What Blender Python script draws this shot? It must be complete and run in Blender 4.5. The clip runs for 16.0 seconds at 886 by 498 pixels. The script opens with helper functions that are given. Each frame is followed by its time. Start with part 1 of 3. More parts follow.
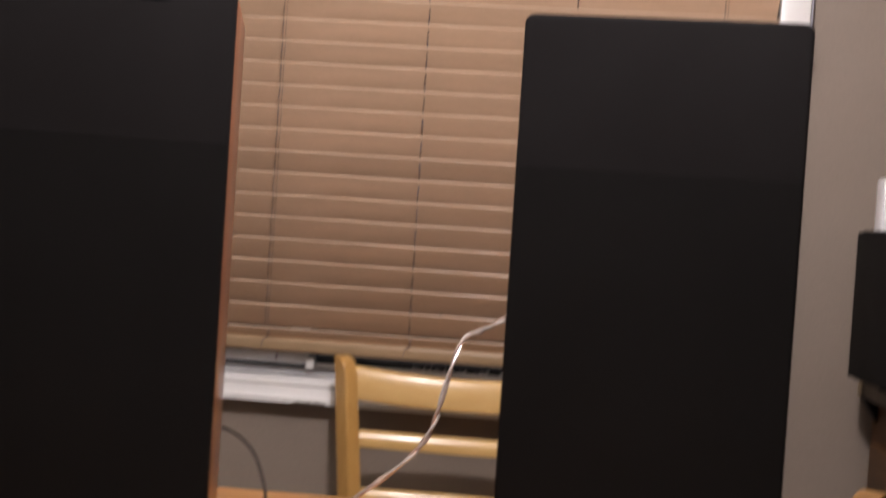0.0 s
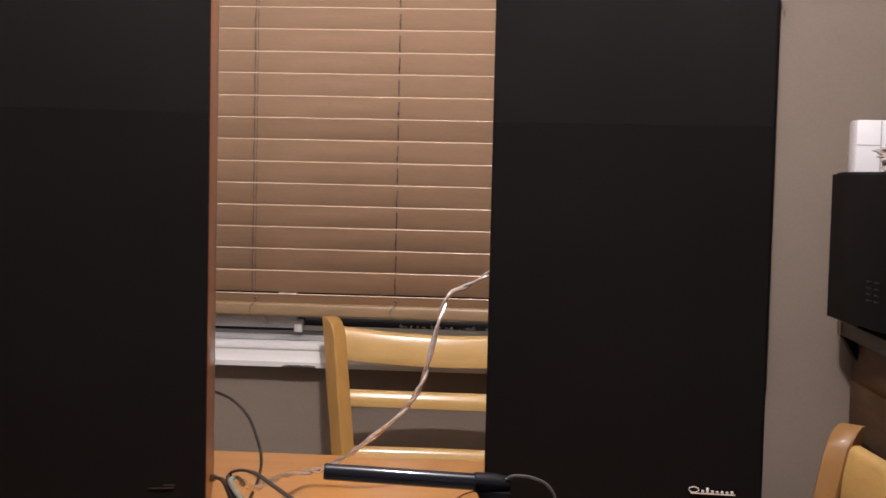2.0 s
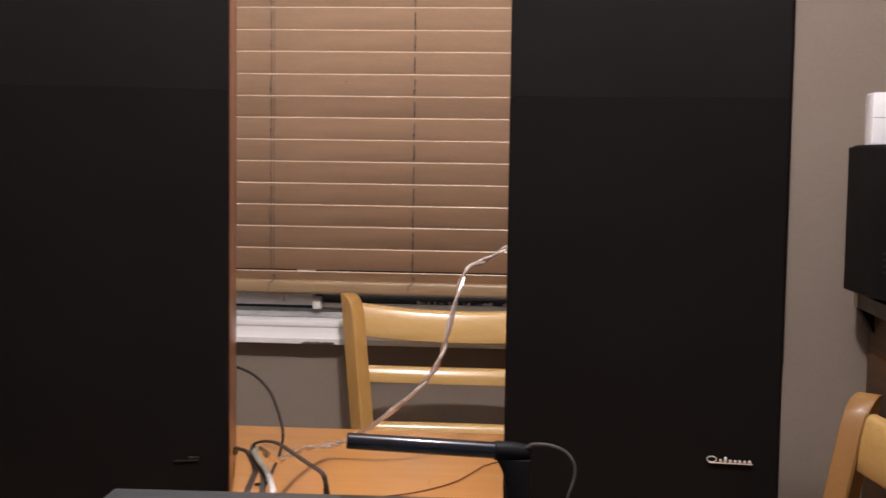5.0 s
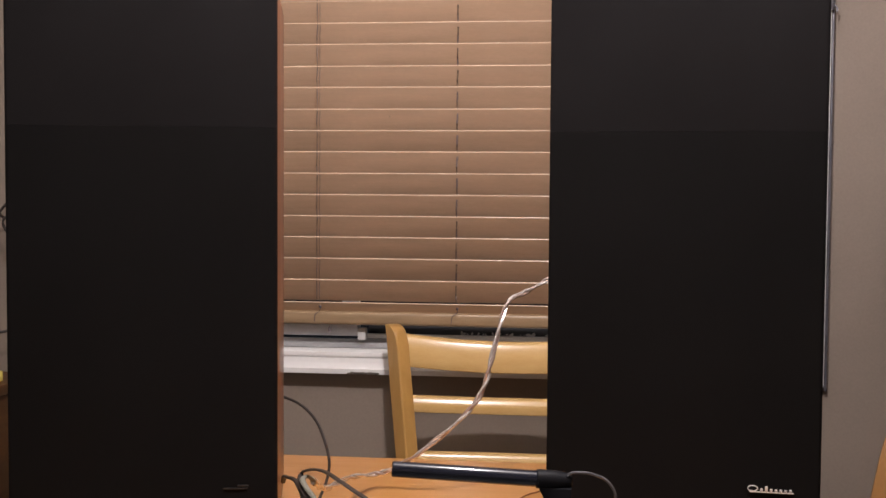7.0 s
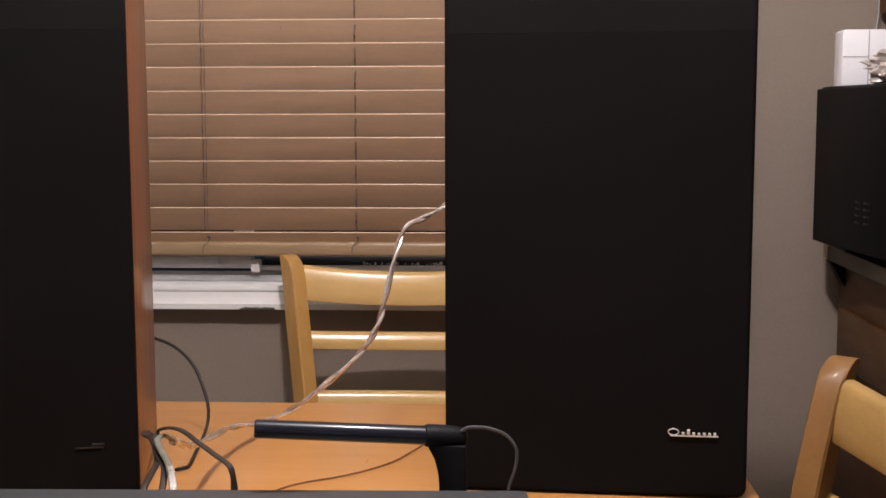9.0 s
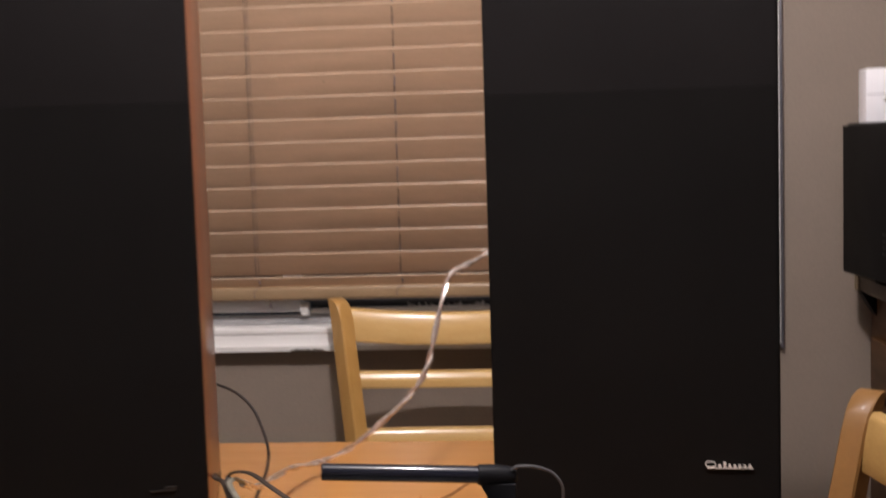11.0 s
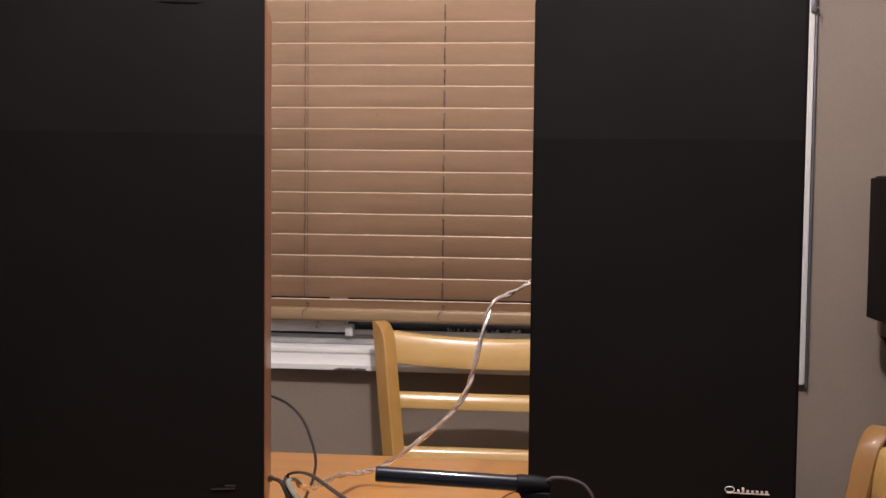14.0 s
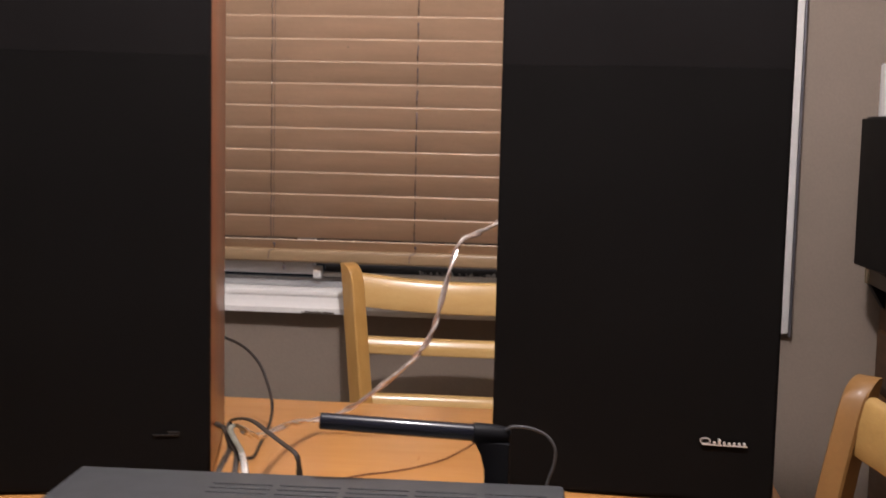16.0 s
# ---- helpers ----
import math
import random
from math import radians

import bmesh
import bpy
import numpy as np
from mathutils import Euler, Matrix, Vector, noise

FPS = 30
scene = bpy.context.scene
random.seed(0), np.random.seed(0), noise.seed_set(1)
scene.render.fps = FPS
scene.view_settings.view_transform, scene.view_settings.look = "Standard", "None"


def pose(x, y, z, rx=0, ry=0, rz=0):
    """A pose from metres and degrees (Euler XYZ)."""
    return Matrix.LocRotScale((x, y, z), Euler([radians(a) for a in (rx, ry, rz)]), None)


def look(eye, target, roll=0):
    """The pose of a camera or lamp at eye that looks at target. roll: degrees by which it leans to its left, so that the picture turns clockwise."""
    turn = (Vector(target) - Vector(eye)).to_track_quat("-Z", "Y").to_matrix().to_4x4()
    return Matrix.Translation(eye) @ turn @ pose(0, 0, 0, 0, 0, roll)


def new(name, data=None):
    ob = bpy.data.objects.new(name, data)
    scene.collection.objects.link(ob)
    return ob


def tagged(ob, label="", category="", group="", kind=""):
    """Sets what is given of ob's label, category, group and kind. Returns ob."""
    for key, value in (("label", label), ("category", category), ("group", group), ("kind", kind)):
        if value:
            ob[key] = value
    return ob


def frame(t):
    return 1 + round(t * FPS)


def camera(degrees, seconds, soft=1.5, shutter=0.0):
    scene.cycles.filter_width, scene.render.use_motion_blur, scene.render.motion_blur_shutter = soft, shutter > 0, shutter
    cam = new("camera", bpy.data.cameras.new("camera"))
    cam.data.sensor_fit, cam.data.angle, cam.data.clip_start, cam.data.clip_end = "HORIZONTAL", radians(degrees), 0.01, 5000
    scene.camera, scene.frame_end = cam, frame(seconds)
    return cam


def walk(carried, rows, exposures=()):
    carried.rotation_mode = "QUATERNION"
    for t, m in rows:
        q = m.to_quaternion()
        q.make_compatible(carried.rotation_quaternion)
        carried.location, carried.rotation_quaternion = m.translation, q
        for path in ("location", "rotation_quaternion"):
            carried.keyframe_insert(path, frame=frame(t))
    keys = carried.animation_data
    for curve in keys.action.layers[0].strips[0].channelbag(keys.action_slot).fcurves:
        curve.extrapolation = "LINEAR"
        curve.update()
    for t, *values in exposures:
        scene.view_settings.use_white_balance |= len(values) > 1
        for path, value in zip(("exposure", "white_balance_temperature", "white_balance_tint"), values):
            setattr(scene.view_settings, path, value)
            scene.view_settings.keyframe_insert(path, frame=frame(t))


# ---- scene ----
cam = camera(40.5, 16.0, shutter=0.5)
PATH = [
    (0, (0.25, -0.667, 1.169), (0.077, 1.325, 1.118), 3.7),
    (0.1, (0.2484, -0.6736, 1.1684), (0.0581, 1.3154, 1.0807), 2.6),
    (0.2, (0.2468, -0.6802, 1.1678), (0.0483, 1.3077, 1.0743), 2.4),
    (0.3, (0.2452, -0.6868, 1.1672), (0.0358, 1.2992, 1.0569), 2.7),
    (0.4, (0.2436, -0.6934, 1.1666), (0.0325, 1.2914, 1.0392), 2.9),
    (0.5, (0.242, -0.7, 1.166), (0.034, 1.286, 1.044), 3.1),
    (1, (0.238, -0.697, 1.168), (-0.003, 1.284, 1.047), 3.0),
    (1.5, (0.242, -0.702, 1.17), (0.04, 1.284, 1.051), 2.1),
    (2, (0.252, -0.693, 1.167), (0.111, 1.299, 1.051), 1.3),
    (2.5, (0.252, -0.686, 1.163), (0.142, 1.308, 1.051), 1.0),
    (3, (0.255, -0.686, 1.16), (0.146, 1.307, 1.035), 0.8),
    (3.5, (0.256, -0.686, 1.16), (0.147, 1.306, 1.024), 0.6),
    (4, (0.256, -0.688, 1.16), (0.144, 1.304, 1.018), 0.4),
    (4.5, (0.256, -0.687, 1.158), (0.141, 1.304, 1.008), 0.3),
    (5, (0.249, -0.706, 1.16), (0.084, 1.282, 1.011), 0.8),
    (5.2, (0.2487, -0.7253, 1.1665), (0.044, 1.2587, 1.0214), 0.2),
    (7.5, (0.256, -0.737, 1.164), (0.017, 1.247, 1.068), 0.4),
    (8, (0.258, -0.715, 1.158), (0.032, 1.269, 1.045), 0.1),
    (8.5, (0.2672, -0.617, 1.151), (0.0878, 1.3675, 0.9819), 0.0),
    (8.7, (0.2756, -0.5628, 1.1487), (0.1541, 1.422, 0.9345), 0.2),
    (10.8, (0.2715, -0.591, 1.1802), (0.1559, 1.3919, 0.9464), -1.5),
    (11, (0.272, -0.644, 1.181), (0.102, 1.341, 1.008), -1.8),
    (11.2, (0.2697, -0.6902, 1.183), (0.0767, 1.296, 1.0427), -1.2),
    (11.5, (0.267, -0.744, 1.191), (0.074, 1.243, 1.06), 0.1),
    (12, (0.266, -0.749, 1.19), (0.075, 1.239, 1.082), 0.1),
    (12.5, (0.263, -0.758, 1.191), (0.058, 1.229, 1.099), 0.6),
    (13, (0.262, -0.759, 1.19), (0.049, 1.228, 1.1), 0.6),
    (13.5, (0.262, -0.76, 1.19), (0.043, 1.225, 1.086), 0.7),
    (14, (0.263, -0.759, 1.189), (0.041, 1.225, 1.066), 0.6),
    (14.5, (0.261, -0.757, 1.188), (0.039, 1.226, 1.054), 0.7),
    (15, (0.262, -0.757, 1.189), (0.04, 1.226, 1.049), 0.7),
    (15.5, (0.267, -0.743, 1.177), (0.05, 1.24, 1.031), 0.6),
    (15.8, (0.2725, -0.6968, 1.169), (0.0628, 1.2873, 0.9938), 1.0),
    (16, (0.284, -0.662, 1.166), (0.083, 1.317, 0.959), 1.3),
]
walk(cam, [(t, look(eye, target, roll)) for t, eye, target, roll in PATH],
     [(0, -0.1), (0.4, -0.06), (1, 0.0), (8, 0.0), (8.7, -0.03), (10.8, -0.12), (11.4, 0.0), (15.5, 0.0), (16, -0.04)])

# ---- light ----
world = bpy.data.worlds.new("world")
scene.world = world
world.use_nodes = True
world.node_tree.nodes["Background"].inputs[0].default_value = (0.5, 0.6, 0.8, 1)
world.node_tree.nodes["Background"].inputs[1].default_value = 0.01  # night sky


def lamp(name, place, power, size, colour):
    data = bpy.data.lights.new(name, "POINT")
    data.energy, data.shadow_soft_size, data.color = power, size, colour
    ob = new(name, data)
    ob.location = place
    return ob


lamp("ceiling_lamp_light", (0.205, 0.24, 2.15), 88.5, 0.04, (1.0, 0.92, 0.94))

# ---- materials ----


def material(name, base, rough=0.5, metal=0.0, second=None, scale=8.0, stretch=(1, 1, 1), fine=60.0, bump=0.1, mix=0.5, coat=0.0, vary=0.0, gloss=0.5):
    """A surface with two scales of variation: broad mottling between base and second, fine grain in the relief."""
    m = bpy.data.materials.new(name)
    m.use_nodes = True
    n, link = m.node_tree.nodes, m.node_tree.links.new
    b = n["Principled BSDF"]
    b.inputs["Roughness"].default_value, b.inputs["Metallic"].default_value = rough, metal
    b.inputs["Coat Weight"].default_value, b.inputs["Coat Roughness"].default_value = coat, 0.12
    b.inputs["Specular IOR Level"].default_value = gloss
    place = n.new("ShaderNodeTexCoord")
    mapping = n.new("ShaderNodeMapping")
    mapping.inputs["Scale"].default_value = stretch
    link(place.outputs["Object"], mapping.inputs["Vector"])
    broad = n.new("ShaderNodeTexNoise")
    broad.inputs["Scale"].default_value, broad.inputs["Detail"].default_value = scale, 6
    link(mapping.outputs[0], broad.inputs["Vector"])
    grain = n.new("ShaderNodeTexNoise")
    grain.inputs["Scale"].default_value, grain.inputs["Detail"].default_value = fine, 4
    link(mapping.outputs[0], grain.inputs["Vector"])
    both = n.new("ShaderNodeMath")
    both.operation = "MULTIPLY_ADD"
    both.inputs[1].default_value, both.inputs[2].default_value = 0.35, 0.0
    link(grain.outputs["Fac"], both.inputs[0])
    add = n.new("ShaderNodeMath")
    add.operation = "MULTIPLY_ADD"
    add.inputs[1].default_value = 0.65
    link(broad.outputs["Fac"], add.inputs[0])
    link(both.outputs[0], add.inputs[2])
    ramp = n.new("ShaderNodeMapRange")
    ramp.inputs["From Min"].default_value, ramp.inputs["From Max"].default_value = 0.5 - 0.25 * mix, 0.5 + 0.25 * mix
    link(add.outputs[0], ramp.inputs["Value"])
    tint = n.new("ShaderNodeMix")
    tint.data_type = "RGBA"
    tint.inputs["A"].default_value = (*base, 1)
    tint.inputs["B"].default_value = (*(second or [c * 0.8 for c in base]), 1)
    link(ramp.outputs[0], tint.inputs["Factor"])
    out = tint.outputs["Result"]
    if vary:
        info, hue = n.new("ShaderNodeObjectInfo"), n.new("ShaderNodeHueSaturation")
        span = n.new("ShaderNodeMapRange")
        span.inputs["To Min"].default_value, span.inputs["To Max"].default_value = 1 - vary, 1 + vary
        link(info.outputs["Random"], span.inputs["Value"])
        link(span.outputs[0], hue.inputs["Value"])
        link(out, hue.inputs["Color"])
        out = hue.outputs["Color"]
    link(out, b.inputs["Base Color"])
    rub = n.new("ShaderNodeMapRange")
    rub.inputs["To Min"].default_value, rub.inputs["To Max"].default_value = rough * 0.85, min(1, rough * 1.2)
    link(broad.outputs["Fac"], rub.inputs["Value"])
    link(rub.outputs[0], b.inputs["Roughness"])
    relief = n.new("ShaderNodeBump")
    relief.inputs["Strength"].default_value, relief.inputs["Distance"].default_value = bump, 0.002
    link(add.outputs[0], relief.inputs["Height"])
    link(relief.outputs[0], b.inputs["Normal"])
    return m


def glass(name, tint=(1, 1, 1), rough=0.02):
    m = bpy.data.materials.new(name)
    m.use_nodes = True
    b = m.node_tree.nodes["Principled BSDF"]
    b.inputs["Base Color"].default_value = (*tint, 1)
    b.inputs["Roughness"].default_value, b.inputs["Transmission Weight"].default_value = rough, 1.0
    b.inputs["IOR"].default_value = 1.45
    return m


PAINT = material("wall_paint", (0.228, 0.182, 0.144), 0.6, second=(0.196, 0.156, 0.122), scale=3, fine=220, bump=0.15)
# unseen far walls, ceiling and floor, toned pale to add bounced fill light
ROOM = material("pale_bounce_paint", (0.58, 0.56, 0.52), 0.7, second=(0.52, 0.50, 0.465), scale=3, fine=220, bump=0.15)
CEILING = material("ceiling_paint", (0.76, 0.75, 0.73), 0.8, second=(0.7, 0.69, 0.67), scale=4, fine=300, bump=0.2)
FLOOR = material("floor_vinyl", (0.42, 0.385, 0.34), 0.45, second=(0.36, 0.33, 0.29), scale=5, fine=90)
WHITE = material("white_trim_paint", (0.68, 0.67, 0.65), 0.35, second=(0.6, 0.59, 0.57), scale=9, fine=120, bump=0.08, mix=1.2)
CHIPPED = material("bare_wood_chip", (0.09, 0.075, 0.06), 0.8, scale=60)
FRAMEWHITE = material("sash_white", (0.74, 0.76, 0.80), 0.4, second=(0.62, 0.64, 0.68), scale=14, stretch=(1, 6, 6), fine=90)
SASH = material("aluminium_sash", (0.5, 0.5, 0.5), 0.4, 0.4, second=(0.36, 0.36, 0.37), scale=14, stretch=(1, 6, 6), fine=90)
SEAL = material("black_seal", (0.012, 0.012, 0.014), 0.7, scale=30)
NIGHT = glass("window_glass")
SLAT = material("blind_slat_wood", (0.705, 0.5, 0.342), 0.42, second=(0.53, 0.365, 0.237), scale=5, stretch=(1.6, 10, 10), fine=60, bump=0.08, mix=1.0, vary=0.06, coat=0.2)
# light caught along each slat's edge, put into this paler colour
SLAT_EDGE = material("blind_slat_edge_glint", (0.68, 0.56, 0.44), 0.3, second=(0.52, 0.42, 0.32), scale=12, stretch=(1, 8, 8), fine=60, bump=0.05, coat=0.8)
RAIL = material("blind_rail_wood", (0.31, 0.21, 0.12), 0.4, second=(0.25, 0.167, 0.09), scale=6, stretch=(1, 12, 12), fine=40, bump=0.06)
CORD = material("blind_cord", (0.14, 0.11, 0.115), 0.8, scale=200, gloss=0.2)
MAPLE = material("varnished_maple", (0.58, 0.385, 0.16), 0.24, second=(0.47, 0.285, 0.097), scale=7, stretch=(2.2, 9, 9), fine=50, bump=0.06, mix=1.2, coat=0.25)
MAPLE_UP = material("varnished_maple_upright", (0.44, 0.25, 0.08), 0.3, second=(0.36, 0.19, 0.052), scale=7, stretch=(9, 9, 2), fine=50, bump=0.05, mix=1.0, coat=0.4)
# second chair's varnish is darkened: the shade on it sits in the colour
SHADED = material("shaded_varnish", (0.20, 0.100, 0.029), 0.5, second=(0.13, 0.062, 0.017), scale=9, stretch=(3, 3, 3), fine=60, bump=0.12, mix=1.3, coat=0.06, gloss=0.3)
SHADED_RAIL = material("shaded_varnish_rail", (0.34, 0.215, 0.075), 0.36, second=(0.21, 0.12, 0.037), scale=8, stretch=(3, 7, 7), fine=60, bump=0.08, mix=1.3, coat=0.2)
TABLE = material("table_laminate", (0.53, 0.25, 0.078), 0.33, second=(0.45, 0.205, 0.058), scale=6, stretch=(1.2, 9, 9), fine=45, bump=0.04, mix=1.0, coat=0.15)
TABLE_EDGE = material("table_edge_band", (0.40, 0.15, 0.04), 0.35, second=(0.33, 0.12, 0.03), scale=8, stretch=(1, 1, 8))
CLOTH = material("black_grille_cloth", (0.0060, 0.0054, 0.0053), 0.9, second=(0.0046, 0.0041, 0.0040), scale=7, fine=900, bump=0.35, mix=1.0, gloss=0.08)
# the brighter upper band of each grille is put into this cloth's colour
CLOTH_TOP = material("bright_band_cloth", (0.0086, 0.0075, 0.0076), 0.9, second=(0.0066, 0.0057, 0.0058), scale=7, fine=900, bump=0.35, mix=1.0, gloss=0.08)
FRAME = material("black_grille_frame", (0.012, 0.012, 0.013), 0.38, scale=20)
VENEER = material("mahogany_veneer", (0.24, 0.075, 0.03), 0.35, second=(0.15, 0.042, 0.018), scale=7, stretch=(10, 10, 1.2), fine=60, bump=0.05, mix=1.1, coat=0.25)
CHROME = material("silver_badge", (0.80, 0.80, 0.80), 0.3, 0.45, scale=30, bump=0.02)
DULL = material("dull_badge", (0.012, 0.0115, 0.011), 0.5, 0.2, scale=30)
CHARCOAL = material("charcoal_paint", (0.058, 0.060, 0.063), 0.5, 0.2, second=(0.047, 0.049, 0.052), scale=20, fine=500, bump=0.25)
SLOT = material("vent_slot_grey", (0.048, 0.050, 0.052), 0.7, second=(0.042, 0.044, 0.046), scale=40, gloss=0.2)
VOID = material("crease_dark", (0.0025, 0.0025, 0.0025), 0.95, scale=40, gloss=0.02)
STEEL = material("dull_steel", (0.20, 0.19, 0.21), 0.45, 0.5, second=(0.14, 0.135, 0.15), scale=40)
GLOSS = material("glossy_black_tube", (0.006, 0.007, 0.014), 0.12, second=(0.008, 0.009, 0.016), scale=14, coat=0.25, bump=0.0, gloss=0.35)
MATT = material("matt_black_plastic", (0.008, 0.008, 0.0095), 0.5, scale=30, fine=400, gloss=0.1)
RUBBER = material("dark_cable_rubber", (0.03, 0.022, 0.018), 0.5, second=(0.02, 0.015, 0.012), scale=40, gloss=0.25)
BROWNFLEX = material("brown_cord", (0.22, 0.09, 0.035), 0.6, second=(0.16, 0.065, 0.025), scale=60)
GREYFLEX = material("grey_cable_sheath", (0.17, 0.16, 0.125), 0.45, second=(0.10, 0.095, 0.075), scale=60, mix=1.2, gloss=0.3)
GREYWIRE = material("thin_grey_lead", (0.075, 0.075, 0.08), 0.35, second=(0.05, 0.05, 0.052), scale=60, coat=0.3)
COPPER = material("clear_sheathed_copper", (0.72, 0.60, 0.53), 0.2, 0.6, second=(0.34, 0.24, 0.19), scale=110, fine=320, bump=0.7, coat=0.8, mix=1.3)
SILVER = material("clear_sheathed_tinned", (0.92, 0.88, 0.83), 0.18, 0.55, second=(0.50, 0.44, 0.39), scale=90, fine=320, bump=0.7, coat=0.8)
ENAMEL = material("black_enamel", (0.0028, 0.0028, 0.003), 0.45, second=(0.004, 0.004, 0.004), scale=10, fine=200, bump=0.03, gloss=0.04)
FAINT = material("faint_vent_plastic", (0.014, 0.014, 0.015), 0.5, scale=20, gloss=0.2)
WALNUT = material("dark_walnut", (0.105, 0.047, 0.015), 0.4, second=(0.045, 0.022, 0.01), scale=6, stretch=(8, 1.5, 8), fine=40, bump=0.08, mix=1.1, gloss=0.15)
OAK = material("stained_oak_cabinet", (0.15, 0.062, 0.02), 0.5, second=(0.085, 0.034, 0.011), scale=6, stretch=(9, 9, 1.5), fine=40, bump=0.1, mix=1.1, gloss=0.2)
CREAM = material("dark_cream_laminate", (0.058, 0.045, 0.028), 0.5, second=(0.042, 0.033, 0.02), scale=12, gloss=0.25)
WHITE_END = material("pale_shelf_end", (0.34, 0.28, 0.19), 0.6, second=(0.28, 0.23, 0.15), scale=25)
TILE = material("white_plastic", (0.80, 0.80, 0.82), 0.3, second=(0.76, 0.76, 0.78), scale=10, bump=0.02)
GROOVE = material("grey_groove", (0.4, 0.4, 0.42), 0.6, scale=20)
BAG = material("clear_bag", (0.50, 0.47, 0.45), 0.25, second=(0.32, 0.25, 0.19), scale=45, fine=160, bump=0.6, mix=1.3)
BREAD = material("toasted_crust", (0.45, 0.27, 0.12), 0.8, second=(0.26, 0.14, 0.06), scale=40, fine=200, bump=0.6, mix=1.3)
YELLOW = material("yellow_card", (0.72, 0.62, 0.16), 0.6, second=(0.62, 0.52, 0.12), scale=30)
DEBRIS = material("grey_crumbs", (0.62, 0.62, 0.62), 0.9, second=(0.3, 0.3, 0.3), scale=120, mix=1.3)

# ---- mesh helpers ----


def box(bm, lo, hi, bevel=0.0, m=None, seg=2):
    """Adds a box between two corners, with rounded edges."""
    size, mid = [b - a for a, b in zip(lo, hi)], [(a + b) / 2 for a, b in zip(lo, hi)]
    made = bmesh.ops.create_cube(bm, size=1.0, matrix=(m or Matrix()) @ Matrix.LocRotScale(mid, None, size))
    if bevel:
        edges = list({e for v in made["verts"] for e in v.link_edges})
        bmesh.ops.bevel(bm, geom=edges, offset=bevel, segments=seg, profile=0.5, affect="EDGES")
    return bm


def boxes(*rows, bevel=0.0):
    bm = bmesh.new()
    for lo, hi in rows:
        box(bm, lo, hi, bevel)
    return bm


def prism(bm, outline, depth, m, bevel=0.0, seg=2):
    """Extrudes an outline (in x, z of its own) by depth along its own y."""
    front = [bm.verts.new(m @ Vector((x, 0, z))) for x, z in outline]
    back = [bm.verts.new(m @ Vector((x, depth, z))) for x, z in outline]
    n = len(outline)
    faces = [bm.faces.new(front), bm.faces.new(list(reversed(back)))]
    faces += [bm.faces.new((front[k], back[k], back[(k + 1) % n], front[(k + 1) % n])) for k in range(n)]
    bmesh.ops.recalc_face_normals(bm, faces=bm.faces)
    if bevel:
        bmesh.ops.bevel(bm, geom=list({e for f in faces[:2] for e in f.edges}), offset=bevel, segments=seg, profile=0.5, affect="EDGES")
    return bm


def rounded(w, h, r, seg=5):
    """A rectangle with round corners, centred, as an outline."""
    pts = []
    for cx, cz, a0 in ((w / 2 - r, h / 2 - r, 0), (-w / 2 + r, h / 2 - r, 90), (-w / 2 + r, -h / 2 + r, 180), (w / 2 - r, -h / 2 + r, 270)):
        for k in range(seg + 1):
            a = radians(a0 + 90 * k / seg)
            pts.append((cx + r * math.cos(a), cz + r * math.sin(a)))
    return pts


def smooth(points, steps=8):
    """A Catmull-Rom line through the given points."""
    p = [Vector(q) for q in points]
    p = [p[0] * 2 - p[1], *p, p[-1] * 2 - p[-2]]
    out = []
    for a, b, c, d in zip(p, p[1:], p[2:], p[3:]):
        for k in range(steps):
            t = k / steps
            out.append(0.5 * (2 * b + (c - a) * t + (2 * a - 5 * b + 4 * c - d) * t * t + (3 * b - a - 3 * c + d) * t**3))
    return [*out, p[-2]]


def sweep(bm, line, radius, sides=8, flat=1.0, ends=1.0):
    """A tube along a line; flat: its height against its width; ends: the last radius against the first."""
    rings, up = [], Vector((0, 0, 1))
    for k, p in enumerate(line):
        way = (line[min(k + 1, len(line) - 1)] - line[max(k - 1, 0)]).normalized()
        side = way.cross(up)
        side = side.normalized() if side.length > 1e-3 else Vector((1, 0, 0))
        top = side.cross(way)
        r = radius * (1 + (ends - 1) * k / (len(line) - 1))
        rings.append([bm.verts.new(p + side * r * math.cos(2 * math.pi * s / sides) + top * r * flat * math.sin(2 * math.pi * s / sides)) for s in range(sides)])
    for a, b in zip(rings, rings[1:]):
        for s in range(sides):
            bm.faces.new((a[s], a[(s + 1) % sides], b[(s + 1) % sides], b[s]))
    bm.faces.new(list(reversed(rings[0])))
    bm.faces.new(rings[-1])
    return bm


def lathe(bm, profile, m=None, sides=24):
    """Turns a profile of (radius, height) about its own z."""
    m = m or Matrix()
    rings = [[bm.verts.new(m @ Vector((r * math.cos(2 * math.pi * s / sides), r * math.sin(2 * math.pi * s / sides), z))) for s in range(sides)] for r, z in profile]
    for a, b in zip(rings, rings[1:]):
        for s in range(sides):
            bm.faces.new((a[s], a[(s + 1) % sides], b[(s + 1) % sides], b[s]))
    bm.faces.new(list(reversed(rings[0])))
    bm.faces.new(rings[-1])
    return bm


def mesh(name, bm, mat, soft=True):
    data = bpy.data.meshes.new(name)
    bmesh.ops.recalc_face_normals(bm, faces=bm.faces)
    bm.to_mesh(data)
    bm.free()
    data.materials.append(mat)
    if soft:
        data.polygons.foreach_set("use_smooth", [True] * len(data.polygons))
        data.set_sharp_from_angle(angle=radians(35))
    return data


def part(name, bm, mat, parent, label=""):
    ob = new(name, mesh(name, bm, mat))
    ob.parent = parent
    return tagged(ob, label)


